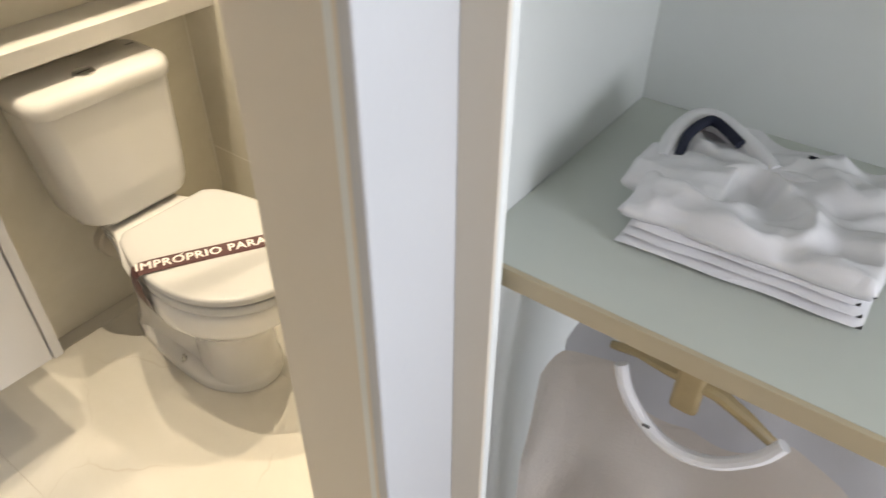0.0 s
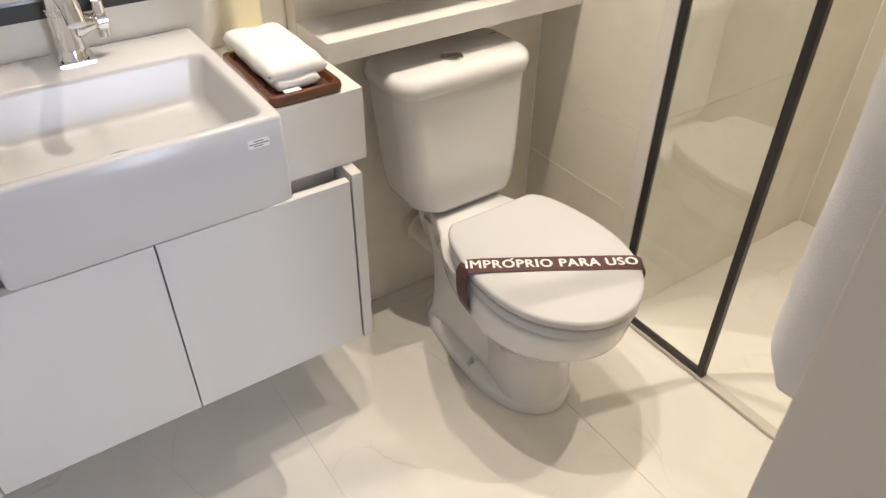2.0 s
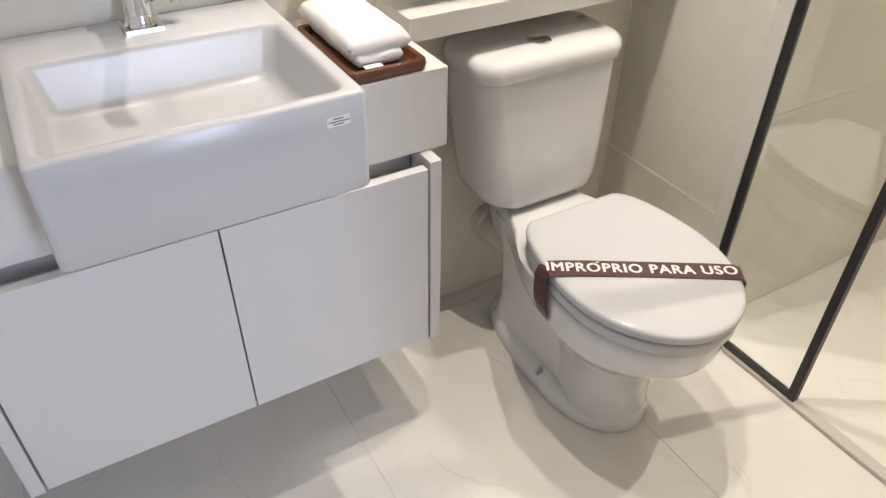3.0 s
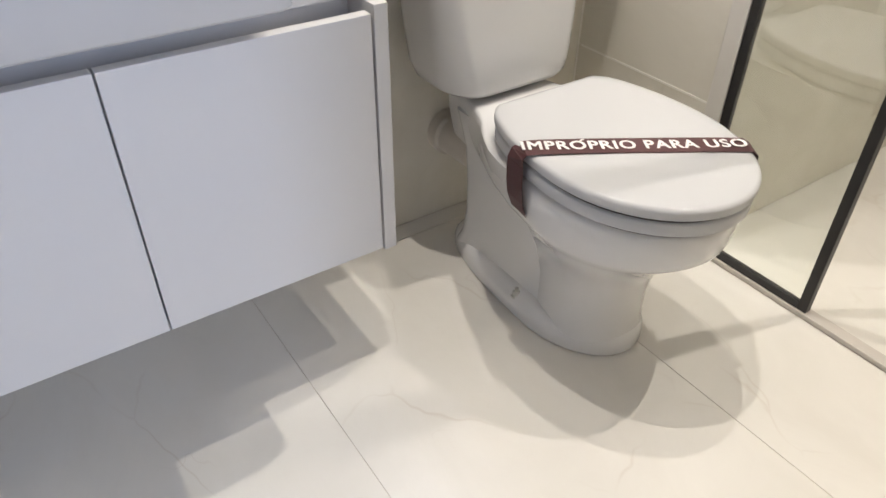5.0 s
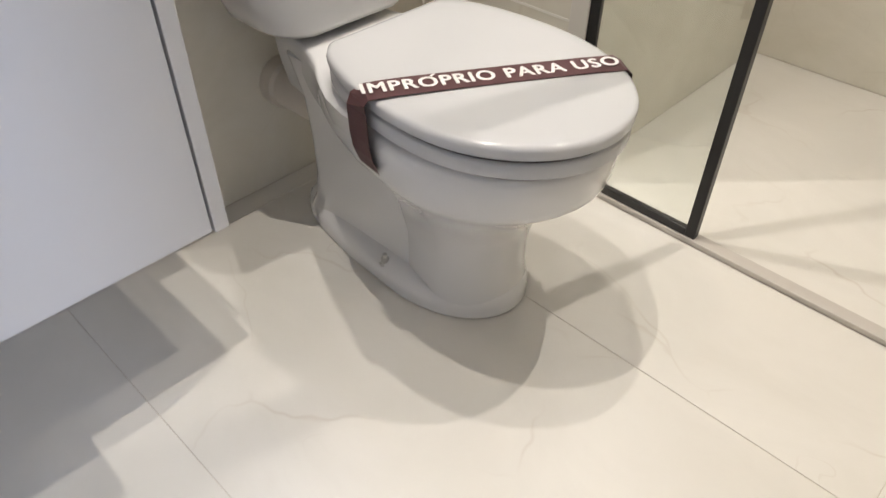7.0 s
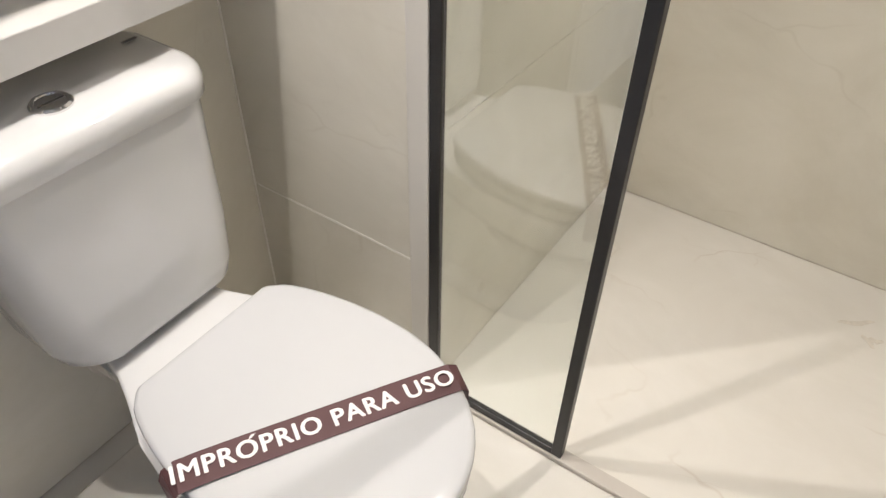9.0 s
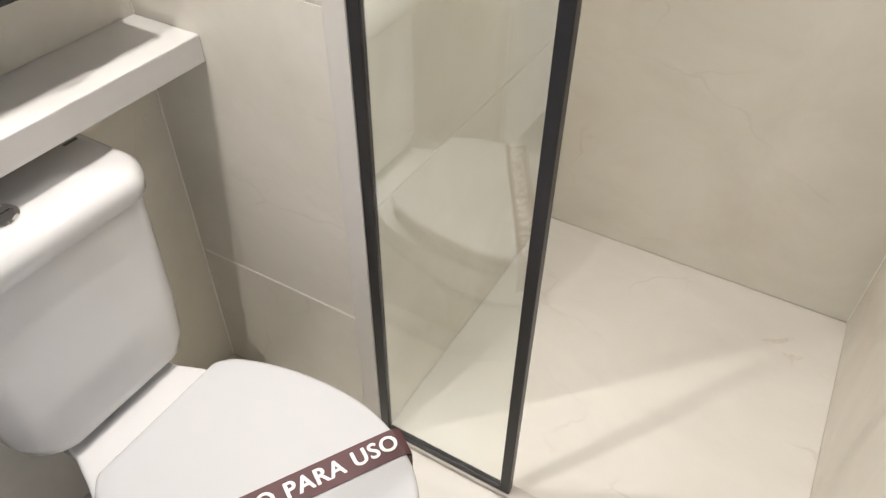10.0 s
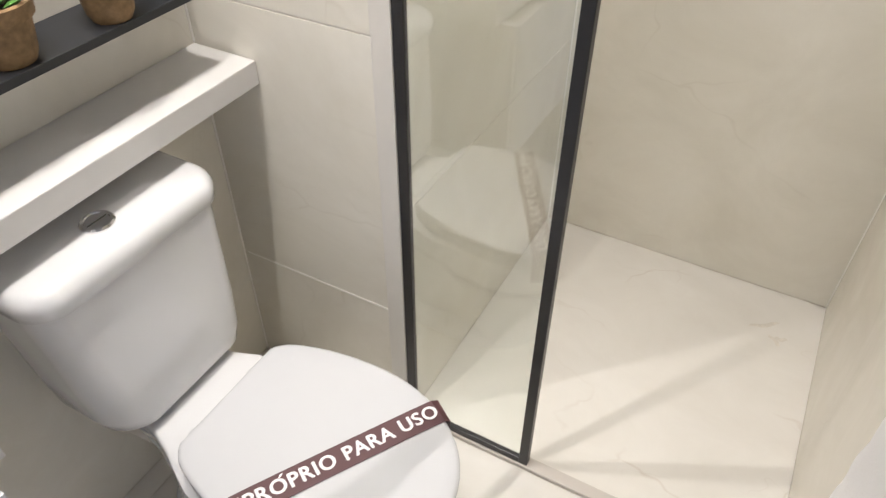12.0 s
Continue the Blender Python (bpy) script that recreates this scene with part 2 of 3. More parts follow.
floor = structure("floor", box(BX - 0.12, -0.13, LY - 0.12, FY + 0.12, -0.06, -TH), FLOOR_GROUT, "cream porcelain tile floor of the bathroom", "floor")
structure("hall_floor", box(-0.13, 1.62, -1.62, 1.14, -0.06, -0.004), HALL_FLOOR, "wood laminate floor of the hall", "floor")
wall_back = structure("wall_west", add_box(box(BX - 0.12, VX - TH, LY - 0.12, FY + 0.12, 0, TOP), VX - TH, BX - TH, 0.482, FY + 0.12, 0, TOP), GROUT, "cream marble-tiled wall behind toilet and vanity", "wall")
wall_side = structure("wall_shaft", box(BX - TH, SX - TH, SY + TH, FY + 0.12, 0, TOP), GROUT, "cream marble-tiled return wall beside the toilet", "wall")
wall_far = structure("wall_north", box(SX - TH, RX + 0.12, FY + TH, FY + 0.12, 0, TOP), GROUT, "cream marble-tiled end wall of the shower", "wall")
wall_right = structure("wall_east", box(RX + TH, RX + 0.085, 0.45, FY + TH, 0, TOP), GROUT, "cream marble-tiled wall with the towel", "wall")
structure("wall_south", box(VX - TH, -0.155, LY - 0.12, LY, 0, TOP), PLASTER, "plain cream wall at the vanity end", "wall")
bm = box(-0.315, -0.157, -0.43, 0.409, 2.08, TOP)
structure("wall_lintel", bm, PLASTER, "plain wall above the bathroom doorway", "wall")
structure("ceiling", box(BX - 0.12, 1.62, -1.62, FY + 0.12, TOP, TOP + 0.1), PLASTER, "flat white plaster ceiling", "ceiling")
# hall
structure("hall_wall_south", box(-0.15, 1.62, -1.62, -1.5, 0, TOP), PLASTER, "plain white wall of the hall", "wall")
structure("hall_wall_west", box(-0.27, -0.15, -1.62, -0.55, 0, TOP), PLASTER, "plain white wall beside the doorway", "wall")
structure("hall_wall_north", box(-0.153, 1.62, 1.02, 1.14, 0, TOP), PLASTER, "plain white wall behind the closet", "wall")
W0, W1 = 0.18, 0.66   # hall window
bm = box(1.5, 1.62, -1.5, W0, 0, TOP)
add_box(bm, 1.5, 1.62, W1, 1.02, 0, TOP)
add_box(bm, 1.5, 1.62, W0, W1, 0, 0.45)
add_box(bm, 1.5, 1.62, W0, W1, 2.05, TOP)
structure("hall_wall_east", bm, PLASTER, "white hall wall with a window opening", "wall")
win = structure("window_1", box(1.53, 1.57, W0, W0 + 0.04, 0.45, 2.05), BLACK_METAL, "dark aluminium hall window", "window")
for name, b in (("window_frame", box(1.53, 1.57, W1 - 0.04, W1, 0.45, 2.05)), ("window_frame", box(1.53, 1.57, W0 + 0.04, W1 - 0.04, 0.45, 0.49)), ("window_frame", box(1.53, 1.57, W0 + 0.04, W1 - 0.04, 2.01, 2.05))):
    part(name, b, BLACK_METAL, win)
pane = part("pane", box(1.547, 1.553, W0 + 0.04, W1 - 0.04, 0.49, 2.01), CLEAR, win)
pane.visible_shadow = False

# doorway lining: beige jamb, rebate, white casing
bm = box(-0.318, -0.182, 0.41, 0.45, 0, 2.08, 0.002)
structure("door_jamb", bm, JAMB, "beige laminate door jamb of the bathroom", "door frame")
structure("door_seal", box(-0.182, -0.166, 0.398, 0.45, 0, 2.08, 0.002), CLOSET, "pale stop strip along the door jamb", "door frame")
structure("door_rebate", box(-0.166, -0.153, 0.392, 0.45, 0, 2.08, 0.0015), JAMB, "narrow beige strip of the door frame", "door frame")
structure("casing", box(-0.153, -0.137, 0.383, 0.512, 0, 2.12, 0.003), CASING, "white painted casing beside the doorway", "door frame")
structure("wall_corner", box(-0.182, -0.153, 0.45, 1.02, 0, TOP), PLASTER, "plain wall end between bathroom and closet", "wall")
structure("door_jamb_far", box(-0.318, -0.15, -0.43, -0.40, 0, 2.08), JAMB, "beige laminate jamb at the hinge side", "door frame")

structure("lower_wall", box(VX, BX, LY, 0.4815, 0.0, 0.234), WALL_TILE, "cream tiled wall face under the vanity", "wall")

# ---- shower screen ----
screen = thing("shower_screen", "fixed clear glass shower panel in a black aluminium frame", "shower screen", (-0.96, SY + 0.012, 0.012))
GY0, GY1 = SY - 0.002, SY + 0.016
part("post", box(-1.1175, -1.097, GY0, GY1, 0.012, 1.924, 0.0015), BLACK_METAL, screen)
part("post", box(-0.827, -0.806, GY0, GY1, 0.012, 1.924, 0.0015), BLACK_METAL, screen)
part("rail", box(-1.097, -0.827, GY0, GY1, 0.012, 0.030, 0.0015), BLACK_METAL, screen)
part("rail", box(-1.097, -0.827, GY0, GY1, 1.904, 1.924, 0.0015), BLACK_METAL, screen)
g = part("pane", box(-1.099, -0.825, SY + 0.003, SY + 0.011, 0.028, 1.905), CLEAR, screen, "clear greenish shower glass")
g.visible_shadow = False
structure("shower_lintel", box(SX, RX, SY - 0.002, SY + 0.03, 1.925, TOP), PLASTER, "plain header above the shower opening", "wall")
structure("shower_sill", box(-1.112, RX, SY - 0.006, SY + 0.024, 0, 0.012, 0.002), mat("sill_stone", (0.55, 0.51, 0.46), 0.4, vary=0.06), "thin beige stone strip edging the shower floor", "sill")
structure("wall_trim", box(-1.158, -1.118, SY - 0.004, SY + 0.03, 0, TOP, 0.002), mat("trim_white", (0.70, 0.67, 0.62), 0.45, vary=0.03), "pale edge trim where wall meets the glass", "trim")

# ---- toilet ----
CY = 0.801
toilet = thing("toilet", "white porcelain close-coupled toilet with its lid closed", "toilet", (-1.2, CY, 0))


def body_ring(z, back, front, hw, xc, hb, n=40, p=2.3):
    """An egg-shaped level of the bowl: round nose, blunter and narrower tail of half-width hb."""
    out = []
    for k in range(n):
        a = 2 * math.pi * k / n
        c, s = math.cos(a), math.sin(a)
        if c >= 0:
            x = xc + (front - xc) * c ** 1.0
            y = hw * math.copysign(abs(s) ** 1.0, s)
        else:
            u = -c
            x = xc - (xc - back) * u ** (2 / 3.2)
            w = hb + (hw - hb) * (1 - (u ** (2 / 3.2)) ** 1.5)
            y = w * math.copysign(abs(s) ** (2 / 3.6), s)
        out.append(Vector((x, CY + y, z)))
    return out


FOOT = [  # z, back, front, half-width, widest x, tail half-width
    (0.003, -1.462, -0.943, 0.124, -1.12, 0.108), (0.020, -1.462, -0.943, 0.124, -1.12, 0.108), (0.030, -1.459, -0.945, 0.121, -1.12, 0.106),
    (0.038, -1.452, -0.949, 0.114, -1.12, 0.101), (0.045, -1.44, -0.956, 0.104, -1.11, 0.094), (0.05, -1.42, -0.97, 0.09, -1.11, 0.084)]
COLUMN = [
    (0.020, -1.19, -0.949, 0.106, -1.06, 0.080), (0.06, -1.185, -0.957, 0.098, -1.05, 0.078), (0.12, -1.19, -0.956, 0.096, -1.045, 0.076), (0.17, -1.21, -0.947, 0.103, -1.04, 0.076),
    (0.215, -1.25, -0.922, 0.121, -1.04, 0.078), (0.250, -1.30, -0.889, 0.144, -1.04, 0.082), (0.276, -1.35, -0.858, 0.164, -1.04, 0.090), (0.290, -1.375, -0.841, 0.175, -1.04, 0.096),
    (0.300, -1.385, -0.832, 0.1805, -1.04, 0.102), (0.312, -1.385, -0.828, 0.183, -1.04, 0.106), (0.340, -1.38, -0.825, 0.184, -1.04, 0.110), (0.360, -1.37, -0.824, 0.183, -1.04, 0.114),
    (0.370, -1.36, -0.828, 0.179, -1.04, 0.112), (0.375, -1.35, -0.838, 0.170, -1.04, 0.104)]
bm = loft([body_ring(*lv) for lv in FOOT])
add_loft(bm, [body_ring(*lv) for lv in COLUMN])
add_loft(bm, [rrect(-1.418 + 0.02 * t, -1.06, CY - w, CY + w, 0.028, z) for z, w, t in ((0.03, 0.092, 0), (0.06, 0.086, 0.6), (0.12, 0.083, 1), (0.2, 0.084, 1), (0.28, 0.088, 0.8), (0.33, 0.094, 0.2), (0.362, 0.1, 0))])
part("bowl", bm, PORCELAIN, toilet, smooth=True, angle=60)
SPREAD = [(-1.46, 0.080), (-1.42, 0.088), (-1.37, 0.098), (-1.33, 0.108), (-1.29, 0.124), (-1.255, 0.142), (-1.22, 0.158), (-1.17, 0.170), (-1.12, 0.172)]
deck = []
for z, k in ((0.27, 0.80), (0.305, 0.90), (0.335, 0.965), (0.372, 1.0), (0.386, 0.995), (0.392, 0.975), (0.394, 0.94)):
    side = [(x + 0.02 * (1 - k) * (x < -1.4), w * k) for x, w in SPREAD]
    ring = [(x, -w) for x, w in side] + [(x, w) for x, w in reversed(side)]
    deck.append([Vector((x, CY + w, min(z, 0.394 if x < -1.27 else 0.371))) for x, w in ring])
# recessed dark layer: silicone joint plus the gap's shade, put in as colour
part("floor_joint_shade", loft([body_ring(z, -1.458, -0.946, 0.121, -1.12, 0.101) for z in (0.0, 0.0035)]), JOINT_SHADE, toilet, "dark joint with painted gap shade round the foot")
part("deck", loft(deck), PORCELAIN, toilet, smooth=True, angle=60)


def tank_ring(z, back, front, hw, r=0.045, bulge=0.022, n=7):
    ring = rrect(back, front, CY + 0.004 - hw, CY + 0.004 + hw, r, z, n)
    for v in ring:
        t = max(0.0, (v.x - back) / (front - back) - 0.4) / 0.6
        v.x += bulge * t * (1 - ((v.y - CY - 0.004) / hw) ** 2)
    return ring


part("tank_gasket", loft([rrect(-1.50, -1.368, CY - 0.095, CY + 0.095, 0.03, z) for z in (0.399, 0.408)]), JOINT_SHADE, toilet, "dark joint under the tank")
TANK = [(0.404, -1.50, -1.362, 0.108, 0.04), (0.408, -1.51, -1.350, 0.136, 0.05), (0.420, -1.52, -1.343, 0.152, 0.055), (0.445, -1.53, -1.343, 0.160, 0.055),
        (0.52, -1.535, -1.349, 0.168, 0.05), (0.62, -1.54, -1.358, 0.175, 0.045), (0.70, -1.54, -1.366, 0.183, 0.042), (0.7155, -1.54, -1.367, 0.184, 0.042)]
part("tank", loft([tank_ring(z, b, f, h, r) for z, b, f, h, r in TANK]), PORCELAIN, toilet, smooth=True, angle=60)
LIDT = [(0.7172, -1.53, -1.385, 0.165, 0.04), (0.7172, -1.545, -1.359, 0.1860, 0.044), (0.7195, -1.546, -1.3555, 0.1895, 0.047), (0.742, -1.546, -1.354, 0.1910, 0.048), (0.752, -1.544, -1.358, 0.1880, 0.046),
        (0.760, -1.54, -1.367, 0.1810, 0.04), (0.764, -1.535, -1.382, 0.172, 0.034)]
# dark insert that draws the shade of the seam below the tank lid
part("lid_seam_shade", loft([tank_ring(z, -1.535, -1.372, 0.178, 0.04) for z in (0.714, 0.7185)]), JOINT_SHADE, toilet, "painted shade in the seam under the tank lid")
part("tank_lid", loft([tank_ring(z, b, f, h, r) for z, b, f, h, r in LIDT]), PORCELAIN, toilet, smooth=True, angle=60)
btn = part("flush_button", turned(-1.418, CY - 0.008, [(0.027, 0.762), (0.027, 0.767), (0.024, 0.770), (0.020, 0.770), (0.019, 0.7685), (0.0, 0.7685)]), CHROME, toilet, "chrome dual flush button", smooth=True)
part("button_half", box(-1.4185, -1.4175, CY - 0.026, CY + 0.010, 0.7682, 0.7692), JOINT_SHADE, btn)


def lid_ring(z, grow, n=14):
    """Outline of the seat: flat hinge side, long sides, round nose."""
    back, xc, front, hw, hb = -1.25 - grow * 0.4, -1.035, -0.808 + grow, 0.184 + grow, 0.128 + grow
    half = [(back, hb * 0.6), (back, hb * 0.92), (back + 0.004, hb * 0.985)]
    for k in range(1, n):
        t = k / n
        half.append((back + 0.006 + (xc - back - 0.006) * t, hb + (hw - hb) * math.sin(t * math.pi / 2) ** 0.62))
    for k in range(0, n + 1):
        a = radians(90 * (1 - k / n))
        half.append((xc + (front - xc) * math.cos(a), hw * math.sin(a)))
    pts = [Vector((x, CY + y, z)) for x, y in half] + [Vector((x, CY - y, z)) for x, y in half[-2::-1]]
    for p in pts:
        p.z += rise(p.x)
    return pts


def rise(x):
    """The seat and its lid stand a little higher at the hinges."""
    return 0.010 * max(0.0, min(1.0, (-0.95 - x) / 0.3))


part("seat_ring", loft([lid_ring(z, g) for z, g in ((0.377, -0.016), (0.378, -0.008), (0.380, -0.004), (0.3995, -0.003), (0.4025, -0.006), (0.4035, -0.014))]), SEAT_PLASTIC, toilet, smooth=True, angle=50)
part("seat_lid", loft([lid_ring(z, g) for z, g in ((0.4085, -0.014), (0.4092, -0.004), (0.411, -0.001), (0.423, 0.0), (0.428, -0.002), (0.4305, -0.008), (0.432, -0.03), (0.4335, -0.08))]), SEAT_PLASTIC, toilet, smooth=True, angle=50)
# dark fillers that stand for the shade in the seat and lid gaps
part("seat_gap_shade", loft([lid_ring(z, -0.014) for z in (0.372, 0.379)]), JOINT_SHADE, toilet, "painted shade in the gap under the seat")
part("lid_gap_shade", loft([lid_ring(z, -0.009) for z in (0.4028, 0.4092)]), JOINT_SHADE, toilet, "painted shade in the gap under the lid")
for s in (-1, 1):
    hinge = turned(-1.262, CY + s * 0.075, [(0.014, 0.399), (0.014, 0.403), (0.012, 0.405), (0.0, 0.405)])
    part("hinge", hinge, SEAT_PLASTIC, toilet, smooth=True)
    cover = turned(-1.166, CY + s * 0.106, [(0.0115, 0.024), (0.0115, 0.036), (0.008, 0.038), (0.008, 0.046), (0.0045, 0.048), (0.0045, 0.056), (0.0, 0.057)], 12)
    part("floor_bolt", cover, STEEL, toilet, "steel floor bolt")
part("outlet_pipe", tube([(BX, CY - 0.02, 0.226), (-1.525, CY - 0.02, 0.226), (-1.522, CY - 0.02, 0.226), (-1.42, CY - 0.015, 0.224), (-1.36, CY, 0.22)], [0.052, 0.052, 0.045, 0.045, 0.045], 20), PIPE, toilet, "beige outlet pipe collar", smooth=True)

# paper band over the lid
BA = math.atan2(0.192, 0.328)
U = Vector((math.sin(BA), math.cos(BA), 0))
W = Vector((math.cos(BA), -math.sin(BA), 0))
MID = Vector((-1.0045, 0.790, 0))
band = thing("paper_band", "dark aubergine paper band with white lettering across the lid", "paper band", (MID.x, MID.y, 0.436))
BW = 0.0243
ACUTE = -0.0955   # place of the first O along the band


def strip(points, half, thick=0.0006):
    """A ribbon of paper through points, each with its outward normal and its width's direction."""
    rings = []
    for p, nrm, wide in points:
        p, nrm, wide = Vector(p), Vector(nrm).normalized(), Vector(wide).normalized() * half
        rings.append([p - wide, p + wide, p + wide + nrm * thick, p - wide + nrm * thick])
    return loft(rings)


def on(s, z):
    q = MID + U * s
    return (q.x, q.y, z + rise(q.x))


EL, ER = -0.203, 0.198
UP = Vector((0, 0, 1))
T0, T1 = Vector((1, -0.12, 0)), Vector((0.75, -0.62, 0))
N0, N1 = Vector((-0.12, -1, 0)), Vector((0.62, 0.75, 0))
path = [(on(EL + 0.010, 0.308), N0, T0), (on(EL + 0.001, 0.335), N0, T0), (on(EL - 0.002, 0.36), N0, T0), (on(EL - 0.003, 0.405), N0, T0), (on(EL - 0.001, 0.422), N0 + UP, T0 + W), (on(EL + 0.010, 0.4315), UP, W),
        (on(EL + 0.04, 0.4338), UP, W), (on(EL + 0.09, 0.4348), UP, W), (on(0, 0.4350), UP, W), (on(ER - 0.07, 0.4346), UP, W), (on(ER - 0.012, 0.4322), UP, W), (on(ER, 0.424), N1 + UP, T1 + W),
        (on(ER + 0.002, 0.405), N1, T1), (on(ER + 0.002, 0.36), N1, T1)]
part("paper", strip(path, BW), BAND, band)


def lettering(text, size, m, material, parent, label, bold=0.0):
    cu = bpy.data.curves.new("lettering", "FONT")
    cu.body, cu.size, cu.align_x, cu.align_y, cu.extrude, cu.offset, cu.resolution_u = text, size, "CENTER", "CENTER", 0.0002, bold, 4
    cu.space_character = 1.1
    tmp = new("lettering_source", cu)
    bpy.context.view_layer.update()
    me = bpy.data.meshes.new_from_object(tmp.evaluated_get(bpy.context.evaluated_depsgraph_get()))
    bpy.data.objects.remove(tmp)
    xs = [v.co.x for v in me.vertices]
    me.transform(m(max(xs) - min(xs)))
    for v in me.vertices:
        v.co.z += rise(v.co.x)
    bm = bmesh.new()
    for step, rise_w, lift in ((-0.0010, 0, 0.0), (0.0010, 0, 0.00008), (0, -0.0007, 0.00016), (0, 0.0007, 0.00024)):
        twin = me.copy()
        twin.transform(Matrix.Translation(U * step + W * rise_w + Vector((0, 0, lift))))
        bm.from_mesh(twin)
    bm.to_mesh(me)
    bm.free()
    ob = new("lettering", me)
    me.materials.clear()
    me.materials.append(material)
    ob.parent = parent
    me.transform(Matrix.Translation(-parent.location))
    ob["label"] = label
    return ob


def band_text(width):
    k, h = 0.380 / width, 0.026 / 0.0215
    frame3 = Matrix((U, -W, Vector((0, 0, 1)))).transposed().to_4x4()
    return Matrix.Translation((MID.x - U.x * 0.008, MID.y - U.y * 0.008, 0.4362)) @ frame3 @ Matrix.Diagonal((k, h, 1, 1))


text_ob = lettering("IMPROPRIO PARA USO", 0.03, band_text, PAPER, band, "white capitals", 0.0)

acute = [MID + U * (ACUTE + a) - W * b + Vector((0, 0, 0.4362 + rise((MID + U * (ACUTE + a) - W * b).x))) for a, b in ((-0.0035, 0.0145), (0.0005, 0.0145), (0.0065, 0.0195), (0.0008, 0.0195))]
part("acute_accent", loft([acute, [p + Vector((0, 0, 0.0004)) for p in acute]]), PAPER, band)

# ---- vanity ----
van = thing("vanity_cabinet", "white lacquered wall-hung vanity cabinet with two doors", "cabinet", (-1.39, 0.04, 0.235))
bm = box(VX + 0.002, -1.246, -0.36, 0.42, 0.245, 0.628)
add_box(bm, VX + 0.002, -1.300, -0.36, 0.42, 0.6281, 0.672)
part("body", bm, LACQUER, van)
part("door", box(-1.244, -1.224, -0.336, 0.0365, 0.24, 0.662, 0.0012), LACQUER, van)
part("door", box(-1.244, -1.224, 0.0395, 0.418, 0.24, 0.662, 0.0012), LACQUER, van)
part("side_panel", box(VX + 0.002, -1.224, 0.4225, 0.446, 0.235, 0.674, 0.001), LACQUER, van)
part("side_panel", box(VX + 0.002, -1.224, -0.364, -0.34, 0.235, 0.674, 0.001), LACQUER, van)
bm = box(VX + 0.002, -1.264, 0.269, 0.48, 0.676, 0.83, 0.002)
add_box(bm, VX + 0.002, -1.264, LY + 0.002, -0.185, 0.676, 0.83, 0.002)
add_box(bm, VX + 0.002, -1.264, -0.1849, 0.2689, 0.676, 0.718)
solo("worktop", bm, QUARTZ, "white quartz vanity top with a deep front apron", "worktop")
# basin
basin = thing("washbasin", "white rectangular porcelain semi-recessed washbasin", "washbasin", (-1.35, 0.042, 0.72))
b0, b1, c0, c1 = VX + 0.003, -1.141, -0.185, 0.270
rings = [rrect(b0 + .006, b1 - .006, c0 + .006, c1 - .006, 0.012, 0.718), rrect(b0, b1, c0, c1, 0.012, 0.724), rrect(b0, b1, c0, c1, 0.010, 0.878), rrect(b0 + .002, b1 - .002, c0 + .002, c1 - .002, 0.010, 0.8825),
         rrect(b0 + .005, b1 - .005, c0 + .005, c1 - .005, 0.01, 0.884), rrect(-1.470, -1.158, -0.166, 0.250, 0.022, 0.884), rrect(-1.467, -1.162, -0.162, 0.246, 0.022, 0.881),
         rrect(-1.464, -1.165, -0.158, 0.242, 0.022, 0.872), rrect(-1.452, -1.174, -0.147, 0.231, 0.026, 0.812), rrect(-1.447, -1.178, -0.142, 0.226, 0.03, 0.800), rrect(-1.436, -1.19, -0.132, 0.216, 0.03, 0.794)]
part("bowl", loft(rings), BASIN_WHITE, basin, smooth=True, angle=50)
part("drain", turned(-1.31, 0.042, [(0.024, 0.7942), (0.024, 0.7965), (0.02, 0.798), (0.0, 0.798)]), CHROME, basin, "chrome drain", smooth=True)
stick = part("sticker", box(-1.1412, -1.1405, 0.205, 0.241, 0.838, 0.854), PAPER, basin, "small printed sticker")
for zz, ya, yb in ((0.850, 0.215, 0.231), (0.8455, 0.207, 0.240), (0.8415, 0.214, 0.230)):
    part("print_bar", box(-1.1406, -1.1401, ya, yb, zz - 0.0008, zz + 0.0008), INK, stick)
# faucet
FY0 = 0.041
tap = thing("faucet", "chrome basin faucet with a square base and side valve", "faucet", (-1.54, FY0, 0.884))
part("base_plate", box(-1.572, -1.508, FY0 - 0.032, FY0 + 0.032, 0.884, 0.894, 0.0015), CHROME, tap)
part("column", turned(-1.54, FY0, [(0.028, 0.894), (0.025, 0.900), (0.0225, 0.912), (0.0225, 0.972), (0.0255, 0.974), (0.0255, 0.981), (0.0235, 0.983), (0.0245, 1.04), (0.019, 1.046), (0, 1.047)], 28), CHROME, tap, smooth=True, angle=30)
part("valve", tube([(-1.54, FY0 + y, 0.948) for y in (0.015, 0.024, 0.040, 0.050, 0.054, 0.070)], [0.024, 0.023, 0.015, 0.0135, 0.017, 0.017], 20), CHROME, tap, smooth=True, angle=30)
part("valve_lever", tube([(-1.54, FY0 + 0.062, z) for z in (0.918, 0.920, 0.948, 0.984, 0.986)], [0.008, 0.0105, 0.0105, 0.0105, 0.008], 16), CHROME, tap, smooth=True, angle=30)
part("spout", tube([(-1.54, FY0, 1.03), (-1.48, FY0, 1.032), (-1.38, FY0, 1.026), (-1.365, FY0, 1.005)], 0.015, 16), CHROME, tap, smooth=True)
